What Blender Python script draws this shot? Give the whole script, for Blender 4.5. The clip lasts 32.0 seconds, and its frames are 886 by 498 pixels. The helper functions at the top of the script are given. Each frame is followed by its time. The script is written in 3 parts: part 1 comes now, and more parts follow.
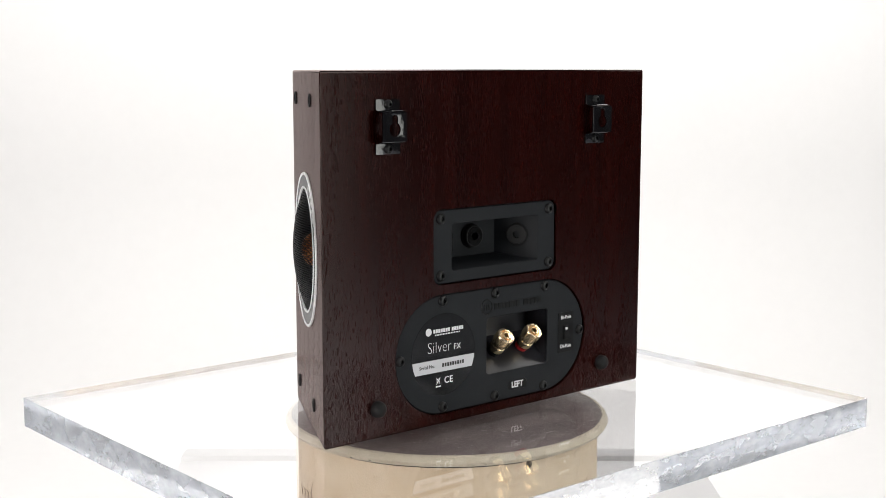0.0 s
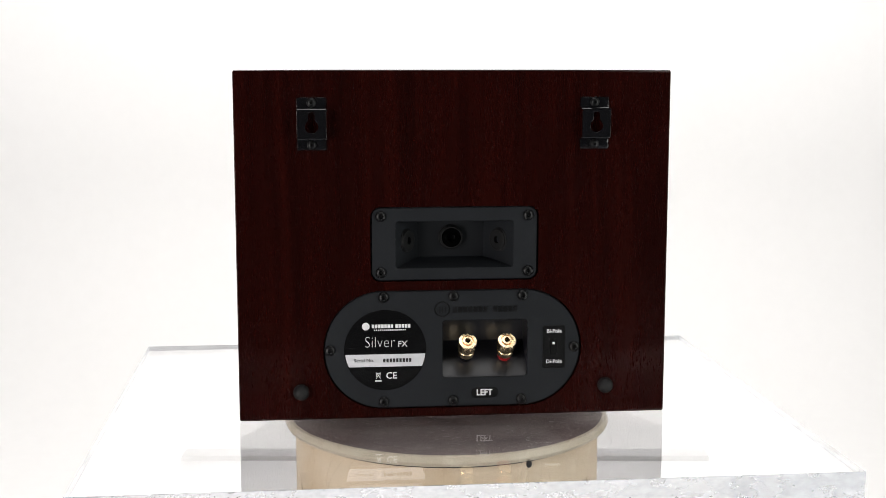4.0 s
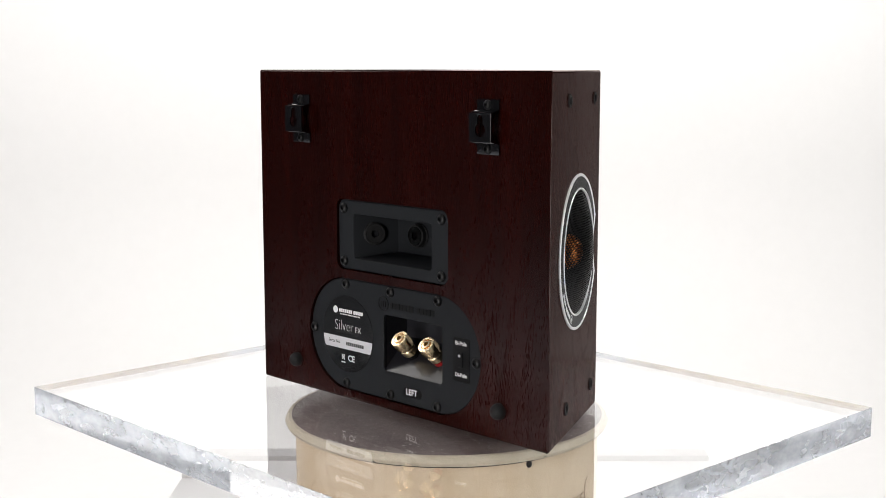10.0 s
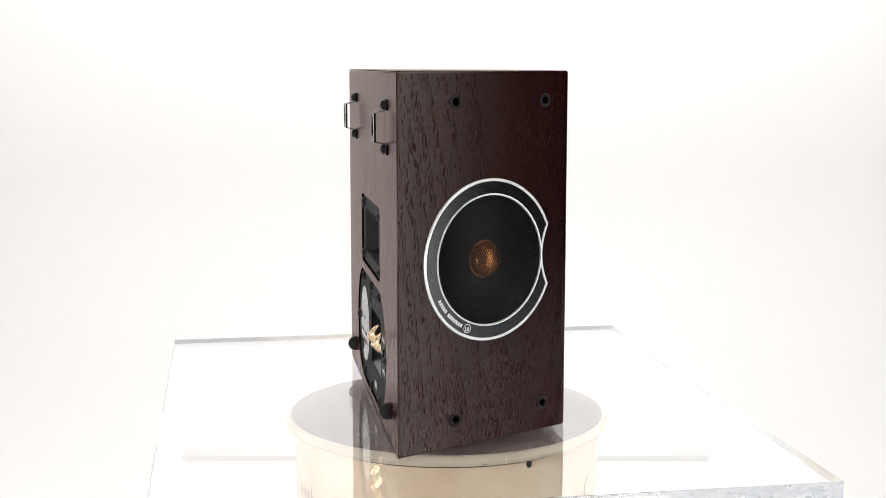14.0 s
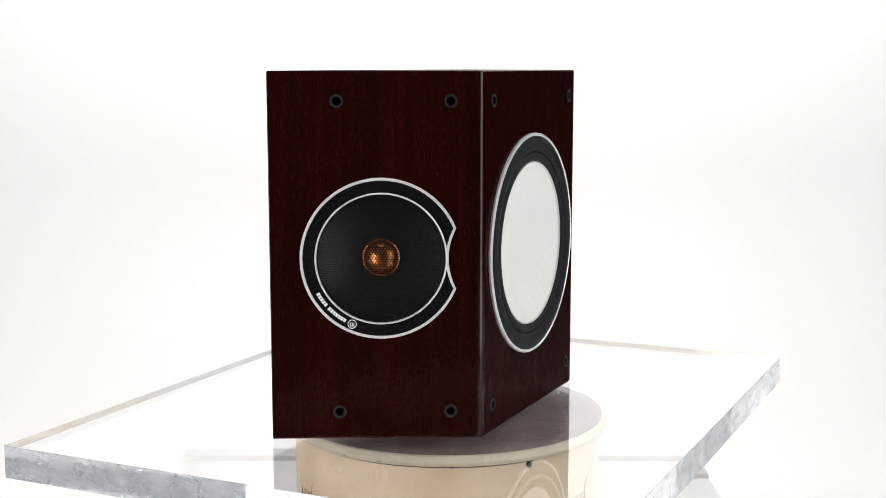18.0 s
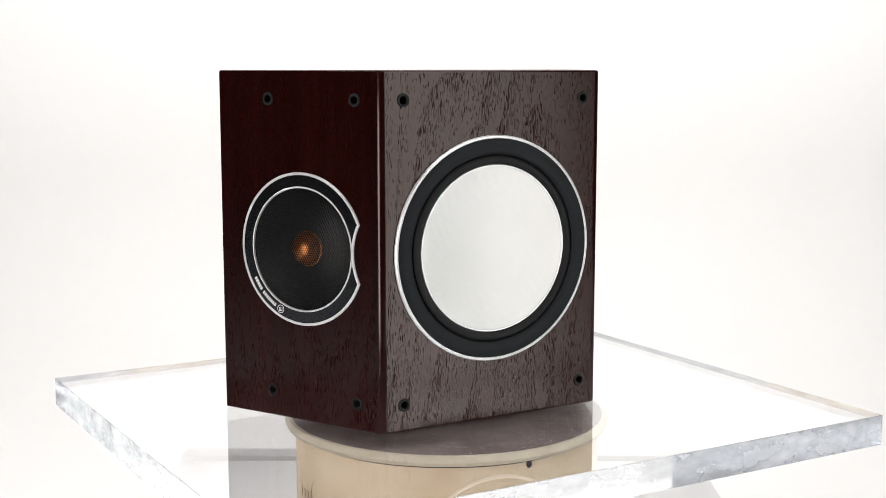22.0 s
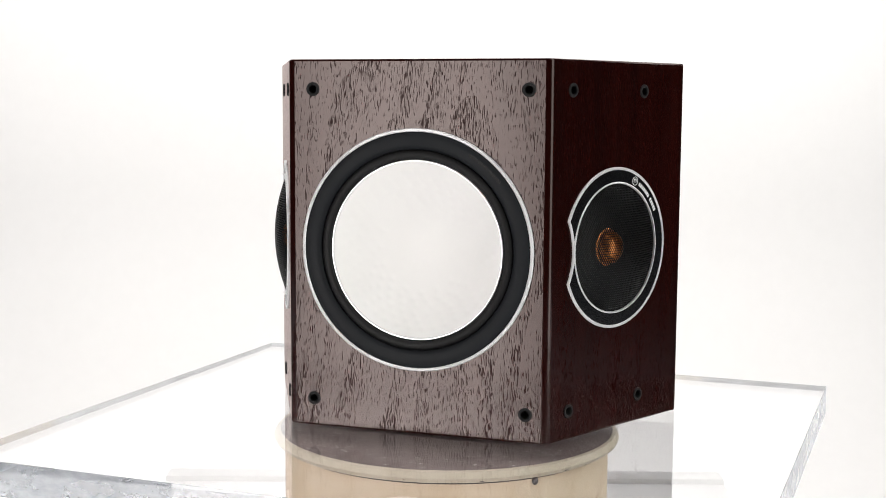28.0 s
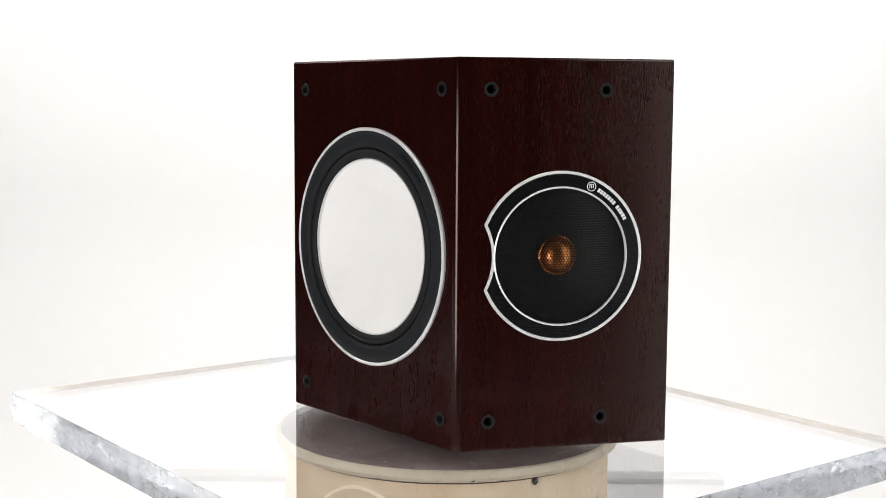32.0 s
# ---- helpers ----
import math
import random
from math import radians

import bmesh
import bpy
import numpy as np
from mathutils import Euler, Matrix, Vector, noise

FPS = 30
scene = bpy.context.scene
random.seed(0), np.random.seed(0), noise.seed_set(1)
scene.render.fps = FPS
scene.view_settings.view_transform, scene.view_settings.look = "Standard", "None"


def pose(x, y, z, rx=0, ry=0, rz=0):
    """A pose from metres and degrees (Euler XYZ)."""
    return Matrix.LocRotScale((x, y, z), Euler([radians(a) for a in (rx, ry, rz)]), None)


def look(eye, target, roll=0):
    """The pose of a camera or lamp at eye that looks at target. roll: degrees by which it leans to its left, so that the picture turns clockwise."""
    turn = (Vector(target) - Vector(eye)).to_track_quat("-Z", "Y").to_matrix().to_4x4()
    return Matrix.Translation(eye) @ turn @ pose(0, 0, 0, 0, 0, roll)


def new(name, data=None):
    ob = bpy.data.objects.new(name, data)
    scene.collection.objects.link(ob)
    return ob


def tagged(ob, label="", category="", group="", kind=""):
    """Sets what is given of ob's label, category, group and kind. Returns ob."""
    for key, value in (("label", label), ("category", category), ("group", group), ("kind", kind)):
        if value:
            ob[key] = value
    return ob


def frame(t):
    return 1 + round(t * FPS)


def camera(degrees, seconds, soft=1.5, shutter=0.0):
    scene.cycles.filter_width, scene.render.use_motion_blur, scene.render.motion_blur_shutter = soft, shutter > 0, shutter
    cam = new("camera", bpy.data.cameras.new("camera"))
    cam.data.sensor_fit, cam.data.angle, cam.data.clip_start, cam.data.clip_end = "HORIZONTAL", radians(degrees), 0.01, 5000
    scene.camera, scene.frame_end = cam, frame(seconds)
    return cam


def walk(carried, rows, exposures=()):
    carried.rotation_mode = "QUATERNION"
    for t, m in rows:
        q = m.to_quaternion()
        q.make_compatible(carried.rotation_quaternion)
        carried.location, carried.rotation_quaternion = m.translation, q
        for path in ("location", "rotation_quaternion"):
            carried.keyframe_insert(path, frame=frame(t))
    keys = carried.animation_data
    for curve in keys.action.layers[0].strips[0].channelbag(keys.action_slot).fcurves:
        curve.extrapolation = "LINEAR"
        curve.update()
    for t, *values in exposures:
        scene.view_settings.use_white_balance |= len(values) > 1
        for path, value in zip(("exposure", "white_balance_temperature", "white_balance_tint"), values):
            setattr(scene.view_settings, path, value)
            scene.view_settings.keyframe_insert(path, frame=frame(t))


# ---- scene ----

# ---------------------------------------------------------------- camera
cam = camera(37.385, 32.0, soft=0.8)


def aim(eye, pitch, pan, roll):
    """Camera pose from its eye, tilt up, pan to the right and lean, in degrees."""
    p, a = radians(pitch), radians(pan)
    way = Vector((math.sin(a) * math.cos(p), math.cos(a) * math.cos(p), math.sin(p)))
    return look(eye, Vector(eye) + way, roll)


FIRST = aim((0.0, -0.9871, 0.2544), -8.017, -0.095, 0.0)
LAST = aim((0.0002, -0.9303, 0.2221), -6.383, -0.152, 0.353)
walk(cam, [(0, FIRST), (12, FIRST), (25.5, FIRST), (27.5, LAST), (29.5, LAST), (32, LAST)])


def turn(t):
    """Degrees by which the turntable has turned at t seconds."""
    return 220.433 - 8.6351 * t if t < 26 else -33.626 - 7.863 * (t - 30)


def slide(t, x, y, a):
    """A shift and twist on the turntable that comes in between 25.5 and 27.5 s."""
    k = min(max((t - 25.5) / 2, 0.0), 1.0)
    k = k * k * (3 - 2 * k)
    return pose(x * k, y * k, 0, 0, 0, a * k)


# ---------------------------------------------------------------- light
world = bpy.data.worlds.new("studio_air")
world.use_nodes = True
world.node_tree.nodes["Background"].inputs[0].default_value = (0.9, 0.95, 1.0, 1)
world.node_tree.nodes["Background"].inputs[1].default_value = 0.004
scene.world = world
# light runs many times to and fro inside the clear plate
scene.cycles.max_bounces, scene.cycles.glossy_bounces, scene.cycles.transmission_bounces = 20, 16, 16


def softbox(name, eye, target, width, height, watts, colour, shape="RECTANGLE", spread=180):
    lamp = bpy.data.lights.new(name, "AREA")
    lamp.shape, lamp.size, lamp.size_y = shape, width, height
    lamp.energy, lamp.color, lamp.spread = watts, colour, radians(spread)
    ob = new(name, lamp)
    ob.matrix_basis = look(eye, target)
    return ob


softbox("softbox_lamp", (1.133, -0.822, 0.30), (0, 0, 0.10), 0.62, 1.95, 11.2, (0.985, 1.0, 0.95))
softbox("softbox_lamp", (-0.895, -1.204, 0.05), (0, 0, 0.05), 0.49, 1.14, 14.0, (1.0, 0.955, 0.925))
softbox("backdrop_lamp", (-2.1, 1.0, 1.5), (-0.3, 3.4, 0.0), 1.0, 1.0, 31.5, (1.0, 0.967, 0.942))
softbox("backdrop_lamp", (2.1, 1.0, 1.5), (0.3, 3.4, 0.0), 1.0, 1.0, 34.5, (0.998, 0.98, 0.955))
# upper pair added, unseen, to brighten the high wall that the plate mirrors
softbox("backdrop_lamp", (-1.0, 2.4, 2.45), (-0.5, 3.5, 1.7), 0.9, 0.4, 42, (1.0, 0.975, 0.955))
softbox("backdrop_lamp", (1.0, 2.4, 2.45), (0.5, 3.5, 1.7), 0.9, 0.4, 42, (1.0, 0.978, 0.958))
softbox("overhead_lamp", (0, -0.15, 1.6), (0, -0.1, 0), 1.0, 1.0, 8.5, (1.0, 0.985, 0.96))
# unseen lamps, added to light the side tiles; narrow spread spares the loudspeaker
softbox("unseen_ceiling_lamp", (-3.5, -0.4, 2.65), (-3.5, -0.4, 0), 1.2, 0.6, 62, (0.95, 0.97, 1.0), spread=100)
softbox("unseen_ceiling_lamp", (3.5, -1.2, 2.65), (3.5, -1.2, 0), 1.2, 0.6, 66, (0.95, 0.97, 1.0), spread=100)


# ---------------------------------------------------------------- materials
def material(name, colour, rough=0.5, metal=0.0, spec=0.5):
    m = bpy.data.materials.new(name)
    m.use_nodes = True
    n = m.node_tree.nodes["Principled BSDF"]
    n.inputs["Base Color"].default_value = (*colour, 1)
    n.inputs["Roughness"].default_value = rough
    n.inputs["Metallic"].default_value = metal
    n.inputs["Specular IOR Level"].default_value = spec
    return m


def node(m, kind, **values):
    n = m.node_tree.nodes.new(kind)
    for key, value in values.items():
        n.inputs[key.replace("_", " ")].default_value = value
    return n


def wire(m, a, out, b, socket):
    m.node_tree.links.new(a.outputs[out], b.inputs[socket])


def bsdf(m):
    return m.node_tree.nodes["Principled BSDF"]


def coords(m, scale, source="Object"):
    c = m.node_tree.nodes.new("ShaderNodeTexCoord")
    g = m.node_tree.nodes.new("ShaderNodeMapping")
    g.inputs["Scale"].default_value = scale
    wire(m, c, source, g, "Vector")
    return g


def noise_of(m, scale, detail=4.0, rough=0.6, size=1.0, source="Object"):
    g = coords(m, scale, source)
    n = node(m, "ShaderNodeTexNoise", Scale=size, Detail=detail, Roughness=rough)
    wire(m, g, "Vector", n, "Vector")
    return n


def ramp(m, src, out, stops):
    r = m.node_tree.nodes.new("ShaderNodeValToRGB")
    e = r.color_ramp.elements
    while len(e) < len(stops):
        e.new(0.5)
    for el, (at, c) in zip(e, stops):
        el.position = at
        el.color = (*c, 1) if isinstance(c, tuple) else (c, c, c, 1)
    wire(m, src, out, r, "Fac")
    return r


def mix(m, fac, a, b, blend="MIX"):
    x = m.node_tree.nodes.new("ShaderNodeMix")
    x.data_type, x.blend_type = "RGBA", blend
    for socket, v in ((0, fac), (6, a), (7, b)):
        if isinstance(v, (int, float)):
            x.inputs[socket].default_value = v
        elif isinstance(v, tuple):
            x.inputs[socket].default_value = (*v, 1)
        else:
            m.node_tree.links.new(v, x.inputs[socket])
    return x.outputs[2]


def bump(m, height, strength, distance):
    b = node(m, "ShaderNodeBump", Strength=strength, Distance=distance)
    m.node_tree.links.new(height, b.inputs["Height"])
    m.node_tree.links.new(b.outputs["Normal"], bsdf(m).inputs["Normal"])
    return b


def gloss_over(m, shine, rough, normal, tint=(1.0, 1.0, 1.0)):
    """A thin lacquer over the base with a tight highlight."""
    n = bsdf(m)
    n.inputs["Specular IOR Level"].default_value = 0.0
    g = m.node_tree.nodes.new("ShaderNodeBsdfAnisotropic")
    g.distribution = "BECKMANN"
    g.inputs["Color"].default_value = (*tint, 1)
    both = m.node_tree.nodes.new("ShaderNodeMixShader")
    links = m.node_tree.links
    # a sheen that rises at the most slanting views
    edge = node(m, "ShaderNodeLayerWeight", Blend=0.5)
    steep = m.node_tree.nodes.new("ShaderNodeMath")
    steep.operation = "POWER"
    wire(m, edge, "Facing", steep, 0)
    steep.inputs[1].default_value = 9.0
    total = m.node_tree.nodes.new("ShaderNodeMath")
    total.operation = "MULTIPLY_ADD"
    wire(m, steep, "Value", total, 0)
    total.inputs[1].default_value = 0.65
    wire(m, total, "Value", both, 0)
    for value, socket in ((shine, total.inputs[2]), (rough, g.inputs["Roughness"])):
        if isinstance(value, float):
            socket.default_value = value
        else:
            links.new(value, socket)
    wire(m, normal, "Normal", g, "Normal")
    wire(m, n, "BSDF", both, 1)
    wire(m, g, "BSDF", both, 2)
    wire(m, both, "Shader", m.node_tree.nodes["Material Output"], "Surface")


def speckled(name, colour, rough, spec=0.5, metal=0.0, grain=900.0, depth=0.0001, vary=0.25):
    """A plain surface with fine grain, slow blotches of tone and of gloss."""
    m = material(name, colour, rough, metal, spec)
    fine = noise_of(m, (grain,) * 3, 3)
    slow = noise_of(m, (22,) * 3, 4)
    dark = tuple(c * (1 - vary) for c in colour)
    tone = ramp(m, slow, "Fac", [(0.3, dark), (0.7, colour)])
    m.node_tree.links.new(tone.outputs["Color"], bsdf(m).inputs["Base Color"])
    gloss = ramp(m, slow, "Fac", [(0.3, max(rough - 0.06, 0.02)), (0.75, min(rough + 0.08, 1))])
    m.node_tree.links.new(gloss.outputs["Color"], bsdf(m).inputs["Roughness"])
    if depth:
        bump(m, fine.outputs["Fac"], 0.35, depth)
    return m


def veneer(name, depth, filled=False):
    """Dark red-brown open-pored veneer under satin lacquer, its grain upright."""
    m = material(name, (0.04, 0.014, 0.011), 0.34)
    g = coords(m, (1, 1, 1))
    warp = noise_of(m, (9, 9, 2.2), 2, 0.5)
    # the sway of the grain
    push = m.node_tree.nodes.new("ShaderNodeVectorMath")
    push.operation = "MULTIPLY_ADD"
    wire(m, warp, "Color", push, 0)
    push.inputs[1].default_value = (0.035, 0.035, 0.0)
    wire(m, g, "Vector", push, 2)

    def grain(scale, detail, rough=0.6):
        s = m.node_tree.nodes.new("ShaderNodeMapping")
        s.inputs["Scale"].default_value = scale
        wire(m, push, "Vector", s, "Vector")
        n = node(m, "ShaderNodeTexNoise", Scale=1.0, Detail=detail, Roughness=rough)
        wire(m, s, "Vector", n, "Vector")
        return n

    pores = grain((1900, 1900, 185), 1.5, 0.5)
    bands = grain((85, 85, 2.6), 5.0, 0.72)
    fine = grain((1500, 1500, 60), 2.0)
    blotch = noise_of(m, (13, 13, 6), 3)
    dense = noise_of(m, (60, 60, 12), 3)
    # growth rings, cut through as long arches
    swell = noise_of(m, (5.6, 5.6, 1.15), 1.5, 0.35)
    rings = m.node_tree.nodes.new("ShaderNodeMath")
    rings.operation = "MULTIPLY"
    wire(m, swell, "Fac", rings, 0)
    rings.inputs[1].default_value = 25.0
    wave = m.node_tree.nodes.new("ShaderNodeMath")
    wave.operation = "FRACT"
    wire(m, rings, "Value", wave, 0)
    tone = ramp(m, bands, "Fac", [(0.28, (0.0056, 0.0010, 0.0008)), (0.5, (0.0145, 0.0019, 0.0014)), (0.75, (0.031, 0.0038, 0.0025))])
    # where the pores stand closer the cut falls deeper
    shift = m.node_tree.nodes.new("ShaderNodeMath")
    shift.operation = "MULTIPLY_ADD"
    wire(m, dense, "Fac", shift, 0)
    shift.inputs[1].default_value = 0.23
    wire(m, pores, "Fac", shift, 2)
    lift = m.node_tree.nodes.new("ShaderNodeMath")
    lift.operation = "MULTIPLY_ADD"
    wire(m, wave, "Value", lift, 0)
    lift.inputs[1].default_value = 0.125
    wire(m, shift, "Value", lift, 2)
    shift = lift
    pit = ramp(m, shift, "Value", [(0.538, 0.0), (0.613, 1.0)])
    col = mix(m, pit.outputs["Color"], (0.0130, 0.0018, 0.0013), tone.outputs["Color"])
    col = mix(m, 0.35, col, mix(m, blotch.outputs["Fac"], (0.0040, 0.0009, 0.0008), (0.021, 0.0029, 0.0020)))
    m.node_tree.links.new(col, bsdf(m).inputs["Base Color"])
    rough = ramp(m, shift, "Value", [(0.538, 0.32), (0.623, 0.222)])
    shine = ramp(m, shift, "Value", [(0.528, 0.006), (0.628, 0.0368)])
    high = mix(m, 0.12, pit.outputs["Color"], fine.outputs["Fac"])
    relief = bump(m, high, depth, 0.00010)
    tint = (1.0, 0.86, 0.83)
    if filled:
        gloss_over(m, 0.038, 0.22, relief, tint)
    else:
        gloss_over(m, shine.outputs["Color"], rough.outputs["Color"], relief, tint)
    return m


WOOD = veneer("dark_wood_veneer", 0.10)
# on the rounded edges the lacquer fills the pores
WOOD_EDGE = veneer("filled_wood_edge", 0.02, True)
PLASTIC = speckled("black_satin_plastic", (0.0105, 0.0122, 0.0150), 0.62, spec=0.22, grain=2500, depth=0.00005)
BLACK = speckled("black_paint", (0.004, 0.004, 0.0045), 0.45, spec=0.2, grain=2500, depth=0.00002)
RUBBER = speckled("black_rubber", (0.006, 0.006, 0.0065), 0.62, spec=0.3, grain=1500, depth=0.00005)


def black_chrome():
    """Thick glossy black plating that flows in slow waves."""
    m = material("black_plated_steel", (0.005, 0.005, 0.006), 0.10)
    waves = noise_of(m, (150, 150, 150), 2)
    gloss_over(m, 0.07, 0.13, bump(m, waves.outputs["Fac"], 0.5, 0.0004))
    return m


STEEL = black_chrome()
SCREW_BLACK = speckled("blackened_screw", (0.005, 0.005, 0.0055), 0.36, spec=0.3, grain=900, depth=0.00002)
SILVER = speckled("brushed_silver", (0.88, 0.88, 0.89), 0.33, metal=0.35, grain=2500, depth=0.00001, vary=0.06)
GOLD = speckled("polished_gold", (1.0, 0.80, 0.50), 0.27, metal=1.0, grain=500, depth=0.00001, vary=0.1)
NICKEL = speckled("satin_nickel", (0.055, 0.054, 0.052), 0.16, metal=1.0, grain=1500, depth=0.00001, vary=0.08)
RED = speckled("red_plastic", (0.35, 0.01, 0.012), 0.35)
COPPER = speckled("copper_dome", (0.72, 0.25, 0.08), 0.33, metal=1.0, grain=800, depth=0.00001, vary=0.1)
WHITE = speckled("white_print", (0.80, 0.80, 0.81), 0.45, vary=0.05)
GREY_PRINT = speckled("grey_print", (0.60, 0.60, 0.62), 0.45, vary=0.05)
BROWN = speckled("brown_ink", (0.20, 0.125, 0.07), 0.5, vary=0.2)
INK = speckled("black_ink", (0.012, 0.012, 0.013), 0.4, vary=0.1)
MESH = speckled("black_perforated_steel", (0.004, 0.004, 0.0045), 0.36, spec=0.18, depth=0.0)
LABEL = speckled("glossy_black_label", (0.006, 0.006, 0.0065), 0.14, spec=0.30, grain=110, depth=0.00008)


def brushed():
    """Black anodised metal, brushed crosswise."""
    m = material("brushed_black_metal", (0.006, 0.006, 0.0065), 0.3, 0.0, 1.0)
    lines = noise_of(m, (40, 2600, 40), 2)
    r = ramp(m, lines, "Fac", [(0.3, 0.10), (0.7, 0.20)])
    c = ramp(m, lines, "Fac", [(0.3, (0.004, 0.004, 0.0045)), (0.7, (0.009, 0.009, 0.010))])
    m.node_tree.links.new(c.outputs["Color"], bsdf(m).inputs["Base Color"])
    gloss_over(m, 0.075, r.outputs["Color"], bump(m, lines.outputs["Fac"], 0.3, 0.0001))
    return m


BRUSHED = brushed()
CONE = speckled("satin_aluminium_cone", (0.98, 0.972, 0.955), 0.56, metal=0.11, grain=1800, depth=0.00001, vary=0.04)


def acrylic():
    m = material("clear_acrylic", (0.985, 0.99, 0.995), 0.0)
    n = bsdf(m)
    n.inputs["IOR"].default_value = 1.49
    n.inputs["Transmission Weight"].default_value = 1.0
    return m


ACRYLIC = acrylic()


def cut_edge():
    """The polished cut faces of the acrylic, dusty, with a pale haze painted on to lighten them."""
    m = acrylic()
    m.name = "dusty_hazed_acrylic_edge"
    n = bsdf(m)
    dust_lift = node(m, "ShaderNodeBsdfDiffuse", Color=(0.82, 0.86, 0.93, 1))
    glow = node(m, "ShaderNodeBsdfTranslucent", Color=(0.86, 0.90, 0.97, 1))
    haze = m.node_tree.nodes.new("ShaderNodeMixShader")
    haze.inputs[0].default_value = 0.6
    wire(m, dust_lift, "BSDF", haze, 1)
    wire(m, glow, "BSDF", haze, 2)
    both = m.node_tree.nodes.new("ShaderNodeMixShader")
    # smears thicker than real, so the dark view through the edge turns paler
    cloud = noise_of(m, (42, 42, 80), 4, 0.6)
    r = ramp(m, cloud, "Fac", [(0.30, 0.16), (0.72, 0.42)])
    m.node_tree.links.new(r.outputs["Color"], both.inputs[0])
    wire(m, n, "BSDF", both, 1)
    wire(m, haze, "Shader", both, 2)
    wire(m, both, "Shader", m.node_tree.nodes["Material Output"], "Surface")
    return m


EDGE = cut_edge()


def worn(name, base, dirt, scale, rough, amount=0.5, specks=False):
    """Painted tin or board with stains, scuffs and fine scratches."""
    m = material(name, base, rough)
    stain = noise_of(m, scale, 6, 0.65)
    fine = noise_of(m, tuple(s * 9 for s in scale), 4)
    scratch = noise_of(m, (30, 420, 30), 2)
    a = ramp(m, stain, "Fac", [(0.36, dirt), (0.62, base)])
    c = mix(m, amount, base, a.outputs["Color"])
    c = mix(m, mix(m, 0.5, fine.outputs["Fac"], (0, 0, 0)), c, dirt)
    s = ramp(m, scratch, "Fac", [(0.68, 0.0), (0.76, 0.5)])
    c = mix(m, s.outputs["Color"], c, tuple(min(1, b * 1.4 + 0.08) for b in base))
    if specks:
        dot = noise_of(m, (330, 330, 330), 3, 0.72)
        d = ramp(m, dot, "Fac", [(0.615, 0.0), (0.68, 0.85)])
        c = mix(m, d.outputs["Color"], c, (0.62, 0.60, 0.60))
    m.node_tree.links.new(c, bsdf(m).inputs["Base Color"])
    bump(m, fine.outputs["Fac"], 0.2, 0.0003)
    return m


CREAM = worn("cream_painted_tin", (0.83, 0.69, 0.53), (0.56, 0.42, 0.27), (14, 14, 9), 0.42, 0.75)
RIM = worn("cream_painted_rim", (0.70, 0.63, 0.51), (0.42, 0.35, 0.26), (24, 24, 40), 0.36, 0.5)
FELT = worn("scuffed_grey_board", (0.23, 0.185, 0.18), (0.105, 0.080, 0.078), (20, 20, 20), 0.45, 0.9, True)
BOARD = worn("pale_grey_board", (0.80, 0.79, 0.795), (0.72, 0.71, 0.72), (5, 5, 5), 0.5, 0.5)
STRIP = worn("mid_grey_edging", (0.68, 0.672, 0.675), (0.56, 0.555, 0.56), (9, 9, 9), 0.5, 0.5)
PAPER = speckled("white_studio_paper", (0.85, 0.845, 0.84), 0.85, spec=0.1, grain=300, depth=0.0, vary=0.015)
TILE = worn("grey_stone_tile", (0.64, 0.645, 0.68), (0.42, 0.425, 0.45), (7, 7, 7), 0.45, 0.8)
GROUT = worn("pale_mortar", (0.86, 0.85, 0.83), (0.8, 0.79, 0.77), (9, 9, 9), 0.8, 0.4)
SIDE = worn("mid_studio_wall", (0.12, 0.12, 0.125), (0.09, 0.09, 0.095), (1.5, 1.5, 1.5), 0.8, 0.5)
WALL = worn("grey_studio_wall", (0.08, 0.08, 0.085), (0.06, 0.06, 0.062), (1.5, 1.5, 1.5), 0.8, 0.5)


# ---------------------------------------------------------------- mesh tools
def part(name, bm, mat, parent, label="", pose_=None, sharp=35):
    """Links a bmesh, or a mesh made before, as one object under its parent."""
    if isinstance(bm, bmesh.types.BMesh):
        bmesh.ops.recalc_face_normals(bm, faces=bm.faces)
        me = bpy.data.meshes.new(name)
        bm.to_mesh(me)
        bm.free()
        me.materials.append(mat)
        me.shade_smooth()
        me.set_sharp_from_angle(angle=radians(sharp))
    else:
        me = bm
    ob = new(name, me)
    ob.parent = parent
    if pose_ is not None:
        ob.matrix_basis = pose_
    if label:
        tagged(ob, label)
    return ob


def circle(r, n=96, cx=0.0, cy=0.0):
    return [(cx + r * math.cos(2 * math.pi * i / n), cy + r * math.sin(2 * math.pi * i / n)) for i in range(n)]


def rounded(w, h, r, cx=0.0, cy=0.0, n=8):
    """Half width, half height and corner radius of an upright loop, counter-clockwise."""
    out = []
    for k, (sx, sy) in enumerate(((1, 1), (-1, 1), (-1, -1), (1, -1))):
        for i in range(n + 1):
            a = math.pi / 2 * (k + i / n)
            out.append((cx + sx * (w - r) + r * math.cos(a), cy + sy * (h - r) + r * math.sin(a)))
    return out


def offset(loop, d):
    """The loop moved inwards by d."""
    n, out = len(loop), []
    for i in range(n):
        a, b, c = Vector(loop[i - 1]), Vector(loop[i]), Vector(loop[(i + 1) % n])
        t = (c - a).normalized()
        out.append((b.x - t.y * d, b.y + t.x * d))
    return out


def ring_of(bm, loop, w):
    return [bm.verts.new((x, y, w)) for x, y in loop]


def bridge(bm, a, b):
    n = len(a)
    for i in range(n):
        j = (i + 1) % n
        bm.faces.new((a[i], a[j], b[j], b[i]))


